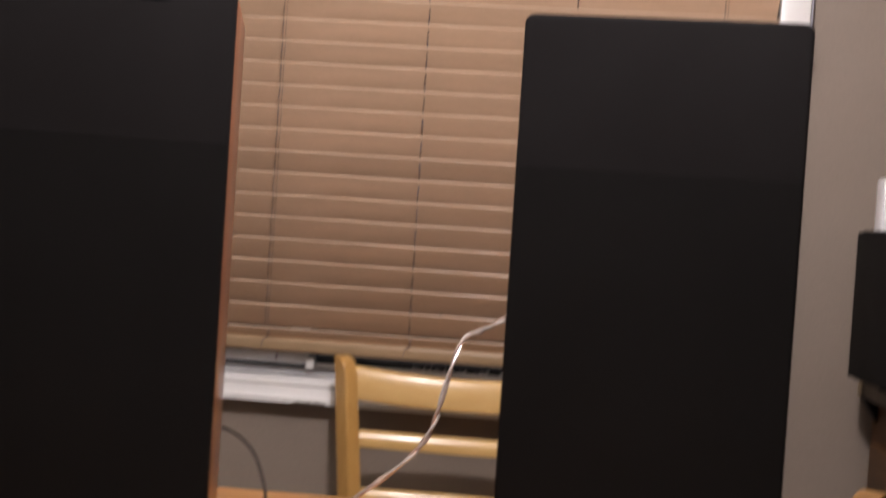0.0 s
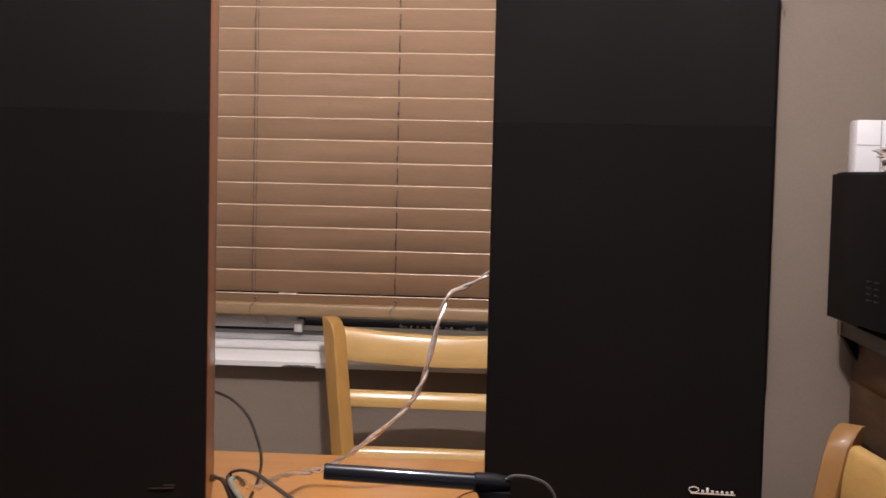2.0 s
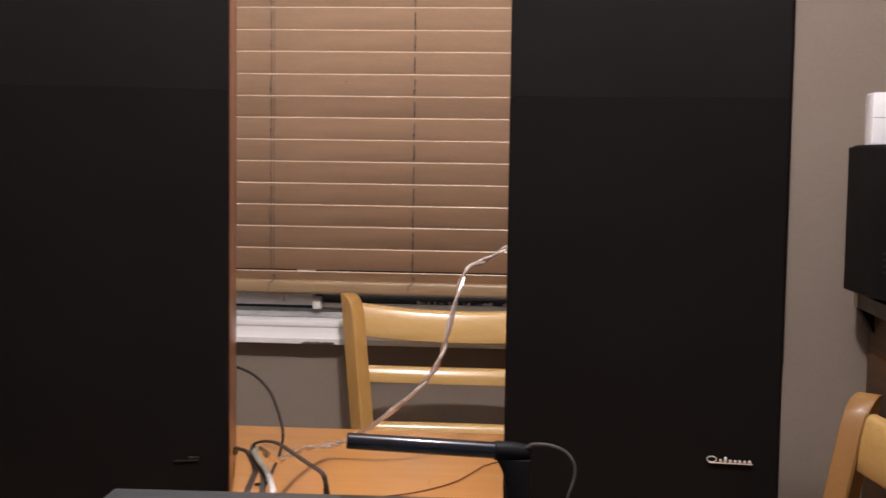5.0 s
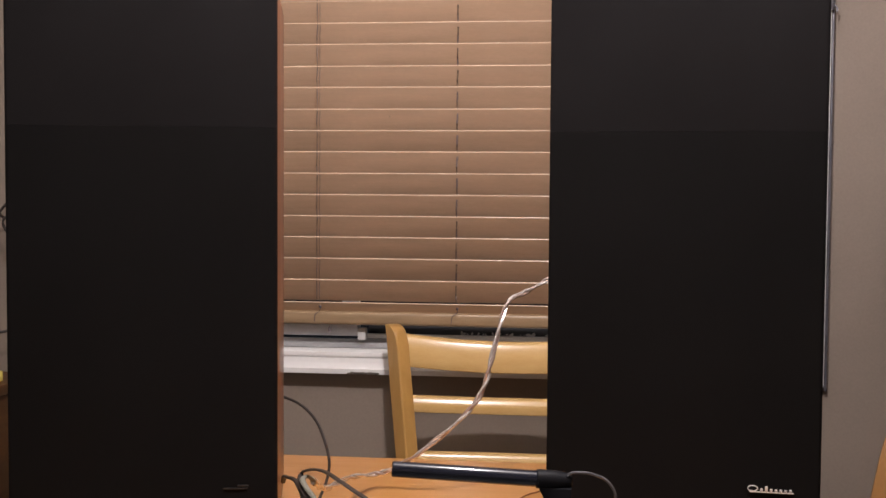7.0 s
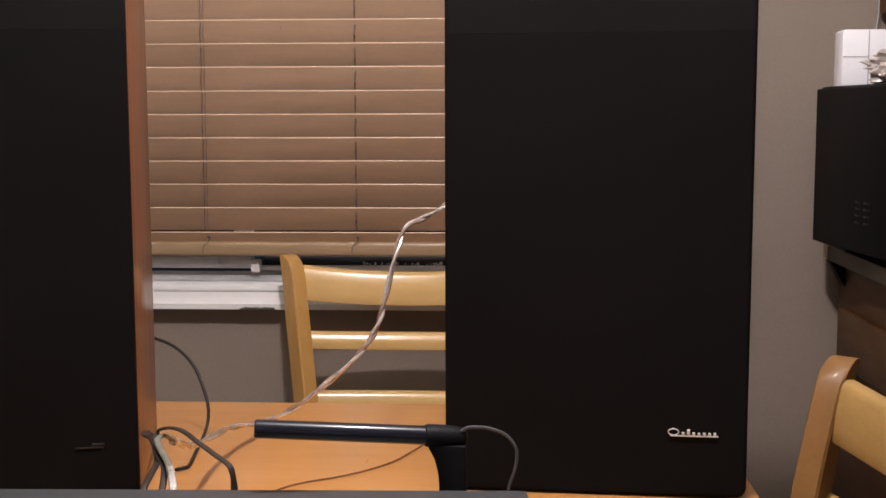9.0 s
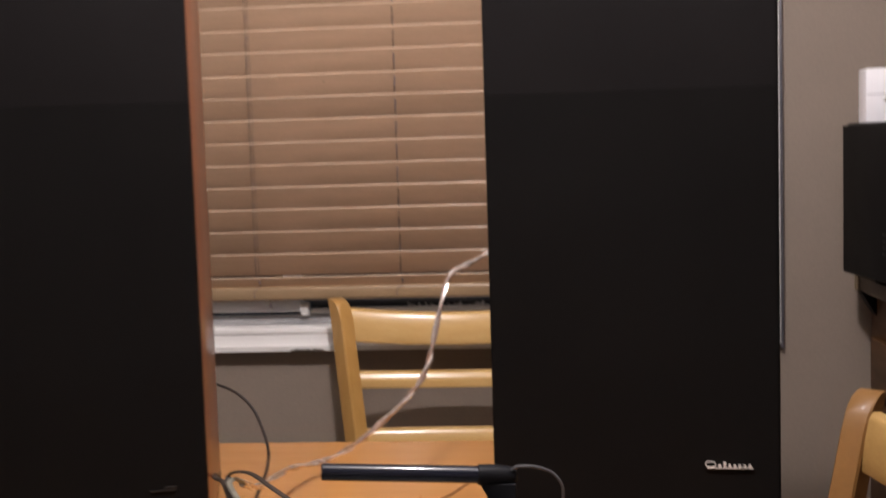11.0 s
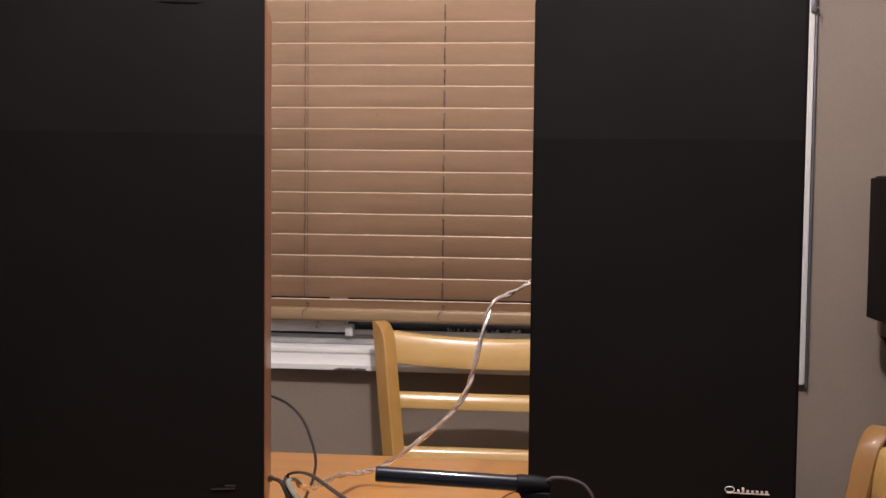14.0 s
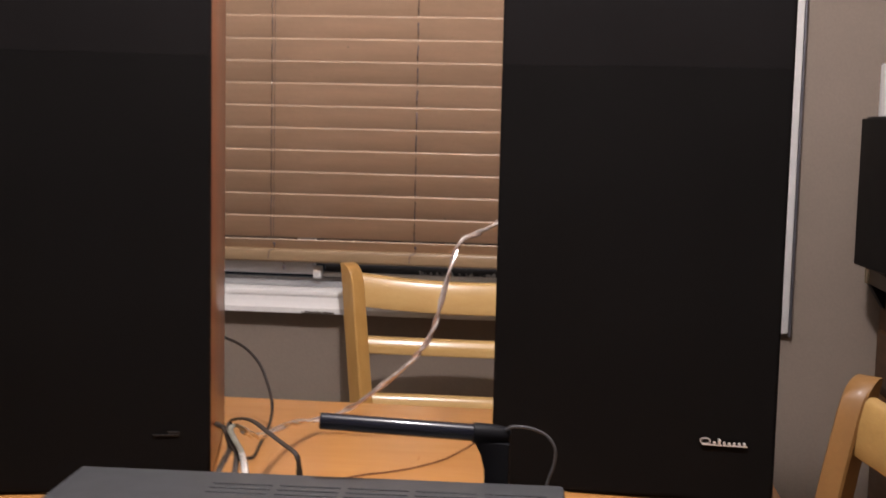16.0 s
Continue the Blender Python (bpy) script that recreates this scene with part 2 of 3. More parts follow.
def thing(name, label, category, at=(0, 0, 0), turn=0.0, group="", kind=""):
    ob = new(name)
    ob.empty_display_size = 0.05
    ob.matrix_basis = pose(*at, 0, 0, turn)
    return tagged(ob, label, category, group, kind)


def structure(name, bm, mat, label, category):
    return tagged(new(name, mesh(name, bm, mat)), label, category, kind="structure")


# ---- the room ----
WALL = 1.615  # inner face of the window wall
X0, X1, TOP = -1.75, 1.5, 2.42
LEFT, RIGHT, SILL, HEAD = -0.68, 0.65, 0.80, 2.02  # the window's opening

structure("floor", boxes(((X0 - 0.1, -3.1, -0.1), (X1 + 0.1, WALL + 0.2, 0.0))), FLOOR, "unseen kitchen floor, toned pale to bounce light", "floor")
structure("ceiling", boxes(((X0 - 0.1, -3.1, TOP), (X1 + 0.1, WALL + 0.2, TOP + 0.1))), CEILING, "unseen ceiling, toned pale to bounce light", "ceiling")
structure("wall_north", boxes(
    ((X0, WALL, 0), (LEFT, WALL + 0.16, TOP)), ((RIGHT, WALL, 0), (X1, WALL + 0.16, TOP)),
    ((LEFT, WALL, 0), (RIGHT, WALL + 0.16, SILL)), ((LEFT, WALL, HEAD), (RIGHT, WALL + 0.16, TOP))), PAINT,
    "greige painted kitchen wall round the window", "wall")
structure("wall_west", boxes(((X0 - 0.1, -3.0, 0), (X0, WALL + 0.16, TOP))), ROOM, "unseen side wall, toned pale to bounce light", "wall")
structure("wall_east", boxes(((X1, -3.0, 0), (X1 + 0.1, WALL + 0.16, TOP))), PAINT, "greige painted side wall beside the cupboards", "wall")
structure("wall_south", boxes(((X0, -3.1, 0), (X1, -3.0, TOP))), ROOM, "unseen wall across the room, toned pale to bounce light", "wall")

# ---- the window ----
window = thing("window_1", "white-painted kitchen window behind a closed wooden blind at night", "window", (0, WALL, SILL), kind="structure")


def at_window(bm):
    bmesh.ops.translate(bm, verts=bm.verts, vec=(0, -WALL, -SILL))
    return bm


def casing(x0, x1, z0, z1):
    bm = boxes(((x0, WALL - 0.018, z0), (x1, WALL - 0.001, z1)), bevel=0.004)
    return at_window(bm)


part("casing", casing(LEFT - 0.056, LEFT + 0.002, 0.792, 2.07), WHITE, window)
side_casing = part("casing", casing(RIGHT - 0.002, RIGHT + 0.0535, 0.792, 2.07), WHITE, window)
part("casing", casing(LEFT + 0.003, RIGHT - 0.003, 2.012, 2.07), WHITE, window)
edge = bmesh.new()
box(edge, (RIGHT + 0.0545, WALL - 0.014, 0.785), (RIGHT + 0.0585, WALL - 0.0005, 2.06), 0.001)
part("casing_edge", at_window(edge), STEEL, side_casing, "thin grey strip down the casing's outer edge")
hook = bmesh.new()
box(hook, (RIGHT + 0.044, WALL - 0.026, 1.503), (RIGHT + 0.054, WALL - 0.019, 1.537), 0.002)
sweep(hook, smooth([(RIGHT + 0.054, WALL - 0.022, 1.512), (RIGHT + 0.058, WALL - 0.024, 1.510), (RIGHT + 0.0605, WALL - 0.025, 1.504), (RIGHT + 0.059, WALL - 0.026, 1.499)]), 0.0017)
part("latch", at_window(hook), STEEL, side_casing, "small grey metal latch hook")
# moulded sill: a thin ledge over a cove
sill = bmesh.new()
profile = [(0.0, 0.0), (0.0, 0.010), (0.004, 0.014), (0.007, 0.022), (0.009, 0.031), (0.0075, 0.033), (0.007, 0.036), (0.009, 0.042), (0.018, 0.046), (0.064, 0.046), (0.064, 0.0)]
prism(sill, profile, RIGHT - LEFT - 0.006, Matrix.Translation((RIGHT - 0.003, 1.583, 0.798)) @ Matrix.Rotation(radians(90), 4, "Z"), 0.0)
sill_part = part("window_sill", at_window(sill), WHITE, window, "white moulded sill with chipped paint")
chip = bmesh.new()
for k in range(9):
    x = -0.215 + 0.007 * k
    box(chip, (x, 1.5815, 0.7985), (x + 0.008, 1.5835, 0.7997 + 0.002 * abs(math.sin(k * 1.9)) + 0.0012), 0.0004)
part("paint_chip", at_window(chip), CHIPPED, sill_part, "dark bare wood where paint flaked off")
part("sill_board", at_window(boxes(((LEFT, 1.65, 0.801), (RIGHT, 1.77, 0.842)))), SASH, window)
part("track", at_window(boxes(((LEFT, 1.622, 0.845), (RIGHT, 1.628, 0.856)), ((LEFT, 1.634, 0.845), (RIGHT, 1.640, 0.862)), ((LEFT, 1.6285, 0.845), (RIGHT, 1.6335, 0.849)), bevel=0.001)), SASH, window, "grey aluminium sliding track")
slide = boxes(((LEFT + 0.01, 1.617, 0.8695), (-0.2, 1.648, 0.892)), ((LEFT + 0.01, 1.630, 0.893), (LEFT + 0.045, 1.648, 2.0)), ((-0.235, 1.630, 0.893), (-0.2, 1.648, 2.0)), bevel=0.002)
sash = part("sash", at_window(slide), FRAMEWHITE, window, "grey-white sliding sash frame")
part("sash_clip", at_window(boxes(((-0.199, 1.608, 0.863), (-0.183, 1.6295, 0.886)), bevel=0.002)), WHITE, sash, "white plastic sash clip")
part("sash_rail", at_window(boxes(((-0.185, 1.632, 0.8635), (RIGHT - 0.002, 1.646, 0.8725)), bevel=0.001)), WHITE, window)
part("seal", at_window(boxes(((-0.184, 1.650, 0.863), (RIGHT - 0.002, 1.664, 0.898)), bevel=0.002)), SEAL, window, "black foam weather seal")
part("pane", at_window(boxes(((LEFT + 0.01, 1.670, 0.845), (RIGHT - 0.01, 1.674, 2.01)))), NIGHT, window)
crumbs = bmesh.new()
rng = random.Random(4)
for k in range(90):
    x, r = rng.uniform(0.0, RIGHT - 0.05), rng.uniform(0.0012, 0.0035)
    bmesh.ops.create_icosphere(crumbs, subdivisions=1, radius=r, matrix=Matrix.LocRotScale((x, rng.uniform(1.633, 1.645), 0.8745 + r * 0.6), Euler((k, 2 * k, 0)), (1.6, 1, rng.uniform(0.6, 1.4))))
tagged(part("dirt", at_window(crumbs), DEBRIS, window, "grey fluff and crumbs on the sash rail"), kind="stuff")

# ---- the blind ----
PITCH, FIRST = 0.0418, 0.9413
blind = thing("window_blind", "closed tan wooden venetian blind hanging in the window", "blind", (0, 1.6, 0.9))
B0, B1 = -0.672, 0.643
TILT = radians(39.5)


def slat():
    """One slat, slightly cupped; its upper edge leans into the room."""
    bm = bmesh.new()
    outline, n = [], 6
    for k in range(n + 1):
        u = -0.02825 + 0.0565 * k / n
        outline.append((u, 0.0003 * (1 - (2 * k / n - 1) ** 2) + 0.0013))
    under = [(u, w - 0.0024) for u, w in reversed(outline)]
    nose = [(0.02825 + 0.0008 * math.cos(a), 0.0001 + 0.0011 * math.sin(a)) for a in (0.9, 0.3, -0.3, -0.9)]
    heel = [(-u, w) for u, w in reversed(nose)]
    ring = outline + nose + under + heel
    lift = lambda u, w, x: Vector((x, -u * math.sin(TILT) + w * math.cos(TILT) * -1, u * math.cos(TILT) - w * math.sin(TILT)))
    a, b = [bm.verts.new(lift(u, w, B0)) for u, w in ring], [bm.verts.new(lift(u, w, B1)) for u, w in ring]
    for k in range(len(ring)):
        f = bm.faces.new((a[k], a[(k + 1) % len(ring)], b[(k + 1) % len(ring)], b[k]))
        f.material_index = 1 if k == n + 1 else 0
    bm.faces.new(a)
    bm.faces.new(list(reversed(b)))
    return bm


slat_mesh = mesh("slat", slat(), SLAT, soft=False)
slat_mesh.materials.append(SLAT_EDGE)
COUNT = 24
for k in range(COUNT):
    ob = new("slat", slat_mesh)
    ob.parent = blind
    ob.matrix_basis = pose(0, 0, FIRST - 0.0200 - 0.9 + PITCH * (k + 1) + rng.uniform(-0.0006, 0.0006), rng.uniform(-0.8, 0.8), rng.uniform(-0.02, 0.02), 0)
low_slat = new("slat", mesh("slat", slat(), SLAT, soft=False))
low_slat.parent = blind
low_slat.data.materials.append(SLAT_EDGE)
low_slat.matrix_basis = pose(0, 0.0, 0.9195 - 0.9, 4)
rail = bmesh.new()
box(rail, (B0, -0.014, -0.005), (B1, 0.012, 0.0215), 0.006, seg=3)
bottom = part("bottom_rail", rail, RAIL, blind, "thicker tan wooden bottom rail")
part("headrail", boxes(((B0, -0.03, 1.06), (B1, 0.03, 1.11)), bevel=0.004), RAIL, blind)
CORDS = (-0.548, -0.273, 0.0, 0.276, 0.548)
for n, x in enumerate(CORDS):
    for dx in ((-0.0028, 0.0028) if n in (1, 4, 0) else (0.0, 0.0016)):
        line = [Vector((x + dx + 0.0005 * math.sin(k * 1.7 + n), (-0.0172 - 0.002 * (k % 2) if n in (1, 4, 0) else -0.0125 - 0.006 * (k % 2)), 0.036 + k * PITCH * 0.5)) for k in range(48)]
        bm = bmesh.new()
        sweep(bm, line, 0.0008 if dx <= 0 else 0.0005, 5)
        part("ladder_cord", bm, CORD, blind, "thin dark ladder cord")
    tail = bmesh.new()
    sweep(tail, smooth([(x, -0.012, 0.036), (x + 0.004, -0.014, 0.030), (x + 0.002, -0.0155, 0.022), (x - 0.006, -0.0165, 0.016), (x - 0.008, -0.016, 0.008), (x - 0.008, -0.0155, 0.001)]), 0.0008, 5)
    bmesh.ops.create_icosphere(tail, subdivisions=2, radius=0.003, matrix=Matrix.Translation((x + 0.003, -0.014, 0.031)))
    part("cord_tail", tail, CORD, bottom)
for x, z in ((-0.133, 1.306), (0.056, 0.985)):
    middle = FIRST - 0.0200 + PITCH * (round((z - FIRST + 0.0200) / PITCH - 1) + 1)
    u = (z - middle) / math.cos(TILT)
    speck = bmesh.new()
    bmesh.ops.create_icosphere(speck, subdivisions=1, radius=0.0013, matrix=Matrix.LocRotScale((x, -u * math.sin(TILT) - 0.0016, z - 0.9), None, (1.5, 0.9, 0.8)))
    part("knot", speck, CHIPPED, blind, "tiny dark speck")
drop = bmesh.new()
lathe(drop, [(0.0008, -0.013), (0.003, -0.012), (0.0025, -0.005), (0.0008, 0.0)], Matrix.Translation((-0.253, -0.004, -0.007)), 10)
part("cord_tassel", drop, CORD, bottom)

# ---- the table ----
table = thing("dining_table", "orange-brown laminate dining table with a darker edge", "table", (0.04, 0.5, 0))
TX, TY0, TY1 = 0.5, -0.52, 0.575
top = bmesh.new()
w, d = 2 * TX, TY1 - TY0
prism(top, rounded(w, d, 0.05, 6), 0.026, Matrix.Translation((0, (TY0 + TY1) / 2, 0.75)) @ Matrix.Rotation(radians(-90), 4, "X"), 0.003)
tabletop = part("tabletop", top, TABLE, table)
band = bmesh.new()
prism(band, rounded(w + 0.004, d + 0.004, 0.052, 6), 0.018, Matrix.Translation((0, (TY0 + TY1) / 2, 0.746)) @ Matrix.Rotation(radians(-90), 4, "X"), 0.001)
part("edge_band", band, TABLE_EDGE, tabletop, "darker brown edge band")
scratch = bmesh.new()
box(scratch, (0.071, 0.283, 0.7501), (0.0725, 0.30, 0.7504), 0.0, Matrix.Rotation(radians(0), 4, "Z"))
part("scratch", scratch, TABLE_EDGE, tabletop, "short dark scratch")
part("apron", boxes(((-0.42, -0.44, 0.64), (0.42, -0.42, 0.7235)), ((-0.42, 0.47, 0.64), (0.42, 0.49, 0.7235)), ((-0.42, -0.42, 0.64), (-0.40, 0.47, 0.7235)), ((0.40, -0.42, 0.64), (0.42, 0.47, 0.7235))), TABLE_EDGE, table)
for x in (-0.41, 0.41):
    for y in (-0.43, 0.48):
        leg = bmesh.new()
        sweep(leg, [Vector((x, y, 0.0)), Vector((x, y, 0.7235))], 0.024, 12, ends=1.4)
        part("leg", leg, TABLE_EDGE, table)

# ---- the loudspeakers ----


def loudspeaker(at, turn, badge, label, SW, SH, SD):
    """A cabinet of veneer with a cloth grille before it; its origin is the middle of the front's foot."""
    ob = thing("loudspeaker", label, "loudspeaker", at, turn, "pair of loudspeakers")
    up = Matrix.Translation((0, 0.022, SH / 2))
    body = bmesh.new()
    prism(body, rounded(SW - 0.002, SH - 0.002, 0.008), SD - 0.022, up, 0.002)
    part("cabinet", body, VENEER, ob, "reddish mahogany veneer cabinet")
    rim = bmesh.new()
    prism(rim, rounded(SW - 0.004, SH - 0.004, 0.009), 0.008, Matrix.Translation((0, 0.0138, SH / 2)), 0.001)
    part("grille_frame", rim, FRAME, ob, "black plastic grille frame")
    for name, mat, z0, z1, label in (("lower_grille", CLOTH, -1, 0.7365 * SH, "black cloth grille"), ("upper_grille", CLOTH_TOP, 0.7368 * SH, 1, "black cloth grille, its brighter upper band put into the colour")):
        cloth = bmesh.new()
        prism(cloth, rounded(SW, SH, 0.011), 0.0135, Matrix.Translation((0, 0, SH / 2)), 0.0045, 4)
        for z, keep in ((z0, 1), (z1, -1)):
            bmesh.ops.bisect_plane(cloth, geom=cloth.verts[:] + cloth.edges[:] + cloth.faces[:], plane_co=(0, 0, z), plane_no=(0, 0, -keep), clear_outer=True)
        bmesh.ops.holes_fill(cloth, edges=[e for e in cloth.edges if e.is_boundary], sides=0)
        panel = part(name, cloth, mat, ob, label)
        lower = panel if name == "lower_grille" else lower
    if badge == "silver":
        mark = bmesh.new()
        x0, z = 0.0755, 0.066
        oval = [Vector((x0 + 0.0065 + 0.0055 * math.cos(a), -0.002, z + 0.0042 + 0.0032 * math.sin(a))) for a in [radians(20 * k) for k in range(19)]]
        sweep(mark, oval, 0.0006, 6)
        box(mark, (x0 + 0.003, -0.0025, z - 0.0006), (x0 + 0.0525, 0.0, z + 0.0005), 0.0003)
        for k, high in enumerate((0.0030, 0.0058, 0.0030, 0.0026, 0.0028, 0.0026, 0.0030)):
            box(mark, (x0 + 0.0150 + 0.0054 * k, -0.0025, z + 0.0011), (x0 + 0.0180 + 0.0054 * k, 0.0, z + 0.0011 + high), 0.0006)
        part("badge", mark, CHROME, lower, "small silver badge of blocks on a bar")
    else:
        mark = bmesh.new()
        box(mark, (0.09, -0.0015, 0.064), (0.118, 0.0, 0.066), 0.0006)
        box(mark, (0.106, -0.0015, 0.0668), (0.119, 0.0, 0.0695), 0.0008)
        part("badge", mark, DULL, lower, "dull dark badge")
        # near-black strip laid on the cloth as the shade in a crease
        tuck = bmesh.new()
        sweep(tuck, smooth([(0.022, 0.0022, SH - 0.0225), (0.04, 0.0012, SH - 0.0232), (0.07, 0.0011, SH - 0.0234), (0.088, 0.0022, SH - 0.0225)]), 0.0018, 6)
        part("crease_shade", tuck, VOID, panel, "dark strip near the top, put in for the shade of a cloth crease")
    for x in (-0.12, 0.12):
        for y in (0.05, SD - 0.04):
            foot = bmesh.new()
            lathe(foot, [(0.012, -0.0023), (0.013, -0.001), (0.012, 0.002)], Matrix.Translation((x, y, 0.001)), 14)
            part("foot", foot, MATT, ob)
    return ob


ca, sa = math.cos(radians(12.6)), math.sin(radians(12.6))
loudspeaker((-0.1009 - 0.152 * ca, 0.612 - 0.152 * sa, 0.7515), 12.6, "dull", "tall black-grilled loudspeaker with mahogany sides on the table, angled inward", 0.304, 0.655, 0.268)
loudspeaker((0.3655, 0.678, 0.7515), -4, "silver", "tall black-grilled loudspeaker with a silver badge on the table", 0.316, 0.654, 0.195)

# ---- the chairs ----


def chair(at, turn, label, upright, across):
    """A ladder-back chair; its origin lies on the floor under the middle of its back, and it faces its own -y."""
    ob = thing("dining_chair", label, "chair", at, turn, "chairs round the table")
    half = 0.2
    for s in (-1, 1):
        bm = bmesh.new()
        # the back post: leans back above the seat and splays to the top
        stations = [(0.0, 0.0, 0.02, 0.026, 0.032, 0.0), (0.42, -0.014, -0.075, 0.027, 0.038, 0.0), (0.66, 0.002, -0.03, 0.028, 0.039, 0.0), (0.80, 0.020, 0.002, 0.028, 0.039, 0.0), (0.868, 0.0285, 0.019, 0.028, 0.038, 0.0), (0.884, 0.0305, 0.0228, 0.028, 0.038, 0.003), (0.894, 0.0318, 0.0252, 0.028, 0.038, 0.008), (0.901, 0.0327, 0.0269, 0.028, 0.038, 0.016), (0.905, 0.0332, 0.0278, 0.027, 0.037, 0.026)]
        c, sn = math.cos(radians(44)), -s * math.sin(radians(44))
        rings = []
        for z, out, back, wx, wy, cut in stations:
            cx = s * (half - 0.02 + out)
            corners = [(px * wx * 0.5, cut / 2 + py * (wy - cut) * 0.5) for px, py in ((-1, -0.84), (-0.84, -1), (0.84, -1), (1, -0.84), (1, 0.84), (0.84, 1), (-0.84, 1), (-1, 0.84))]
            rings.append([bm.verts.new((cx + px * c - py * sn, back + px * sn + py * c, z)) for px, py in corners])
        for a, b in zip(rings, rings[1:]):
            for k in range(8):
                bm.faces.new((a[k], a[(k + 1) % 8], b[(k + 1) % 8], b[k]))
        bm.faces.new(list(reversed(rings[0])))
        bm.faces.new(rings[-1])
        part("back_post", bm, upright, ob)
    for name, z0, z1, dip, y, thick in (("top_rail", 0.827, 0.888, 0.006, 0.024, 0.020), ("back_rail", 0.742, 0.773, 0.004, 0.008, 0.018), ("back_rail", 0.632, 0.670, 0.003, -0.012, 0.018)):
        bm = bmesh.new()
        rings, n = [], 20
        for k in range(n + 1):
            u = 2 * k / n - 1
            x, bow, sag = u * (half - 0.004), 0.024 * (1 - u * u), -dip * (1 - u * u) * 1.3
            lo = z0 + sag * (1.7 if name == "top_rail" else 1.0)
            hi = z1 + sag * (1.9 if name == "top_rail" else 1.0)
            r, q, w = thick / 2, 0.008, 0.004
            ring = [(-r, lo + w), (-r * 0.87, lo + w * 0.4), (-r * 0.5, lo + w * 0.1), (0, lo), (r * 0.5, lo), (r, lo + w), (r, hi - q), (r * 0.5, hi), (0, hi), (-r * 0.5, hi - q * 0.1), (-r * 0.87, hi - q * 0.4), (-r, hi - q)]
            mid, high = (lo + hi) / 2, (hi - lo) / 2
            swell = 0.0026 if name == "top_rail" else 0.0016
            ring += [(-r - swell * (1 - v * v), mid + v * (high - q)) for v in (0.7, 0.35, 0.0, -0.35, -0.7)]
            rings.append([bm.verts.new((x, y + bow + py + 0.21 * (pz - mid), pz)) for py, pz in ring])
        for a, b in zip(rings, rings[1:]):
            for k in range(len(ring)):
                bm.faces.new((a[k], a[(k + 1) % len(ring)], b[(k + 1) % len(ring)], b[k]))
        bm.faces.new(list(reversed(rings[0])))
        bm.faces.new(rings[-1])
        part(name, bm, across, ob)
    seat = bmesh.new()
    prism(seat, rounded(0.42, 0.42, 0.05), 0.03, Matrix.Translation((0, -0.24, 0.452)) @ Matrix.Rotation(radians(-90), 4, "X"), 0.008, 3)
    part("seat", seat, across, ob)
    for s in (-1, 1):
        bm = bmesh.new()
        sweep(bm, [Vector((s * 0.185, -0.425, 0.0)), Vector((s * 0.17, -0.405, 0.4215))], 0.014, 12, ends=1.4)
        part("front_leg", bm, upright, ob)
        bm = bmesh.new()
        sweep(bm, [Vector((s * 0.178, -0.40, 0.2)), Vector((s * 0.18, -0.02, 0.2))], 0.009, 10)
        part("stretcher", bm, across, ob)
    return ob


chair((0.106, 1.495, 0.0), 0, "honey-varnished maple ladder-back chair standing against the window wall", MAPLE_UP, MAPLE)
chair((0.610, 0.430, 0.0), -82, "ladder-back chair pushed up to the table end, its varnish darkened for shade", SHADED, SHADED_RAIL)

# ---- on the table ----
receiver = thing("receiver", "charcoal metal hi-fi receiver with slotted top on the table", "receiver", (0.077, 0.350, 0.75), 2.0)
RW, RD, RH = 0.2135, 0.33, 0.107
shell = bmesh.new()
box(shell, (-RW, -RD, 0.012), (RW, 0, RH), 0.003)
shell_part = part("body", shell, CHARCOAL, receiver)
part("front_panel", boxes(((-RW - 0.002, -RD - 0.014, 0.01), (RW + 0.002, -RD - 0.0005, RH + 0.001)), bevel=0.003), MATT, receiver)
back_part = part("back_panel", boxes(((-RW + 0.006, 0.0003, 0.016), (RW - 0.006, 0.003, RH - 0.006))), MATT, receiver)
slot_mesh = mesh("vent_slot", boxes(((-0.026, -0.0011, -0.0006), (0.026, 0.0011, 0.0006)), bevel=0.0004), SLOT)
for row in range(3):
    for col in range(5):
        ob = new("vent_slot", slot_mesh)
        ob.parent = shell_part
        ob.matrix_basis = pose(-0.06 + 0.058 * col, -0.036 - 0.012 * row, RH + 0.0002)
for x in (-0.18, 0.18):
    for y in (-0.29, -0.04):
        foot = bmesh.new()
        lathe(foot, [(0.016, 0.0), (0.018, 0.003), (0.018, 0.0118)], Matrix.Translation((x, y, 0)), 16)
        part("foot", foot, MATT, receiver)
for x in (-0.12, -0.1, -0.06, -0.04):
    post = bmesh.new()
    lathe(post, [(0.006, 0.0), (0.006, 0.012), (0.004, 0.016)], Matrix.Translation((x, 0.003, 0.05)) @ Matrix.Rotation(radians(-90), 4, "X"), 10)
    part("terminal", post, MATT, back_part)

# rod aerial on a hinged bracket behind the receiver
to_receiver = receiver.matrix_basis.inverted()


def behind(bm):
    bm.transform(to_receiver)
    return bm


arm = bmesh.new()
prism(arm, [(0.2112, 0.8915), (0.2420, 0.8905), (0.2425, 0.866), (0.2425, 0.775), (0.2212, 0.775), (0.2208, 0.858), (0.2203, 0.867), (0.2172, 0.880)], 0.014, Matrix.Translation((0, 0.3585, 0)), 0.0015)
bracket = part("aerial_bracket", behind(arm), MATT, receiver, "tapering black plastic bracket")
start, way = Vector((0.078, 0.341, 0.9080)), Vector((0.1346, 0.024, -0.0102))
along = Matrix.Translation(start) @ way.to_track_quat("Z", "Y").to_matrix().to_4x4()
tube = bmesh.new()
lathe(tube, [(0.0062, 0.0), (0.0070, 0.0006), (0.0074, 0.002), (0.0076, 0.132), (0.0080, 0.140)], along, 32)
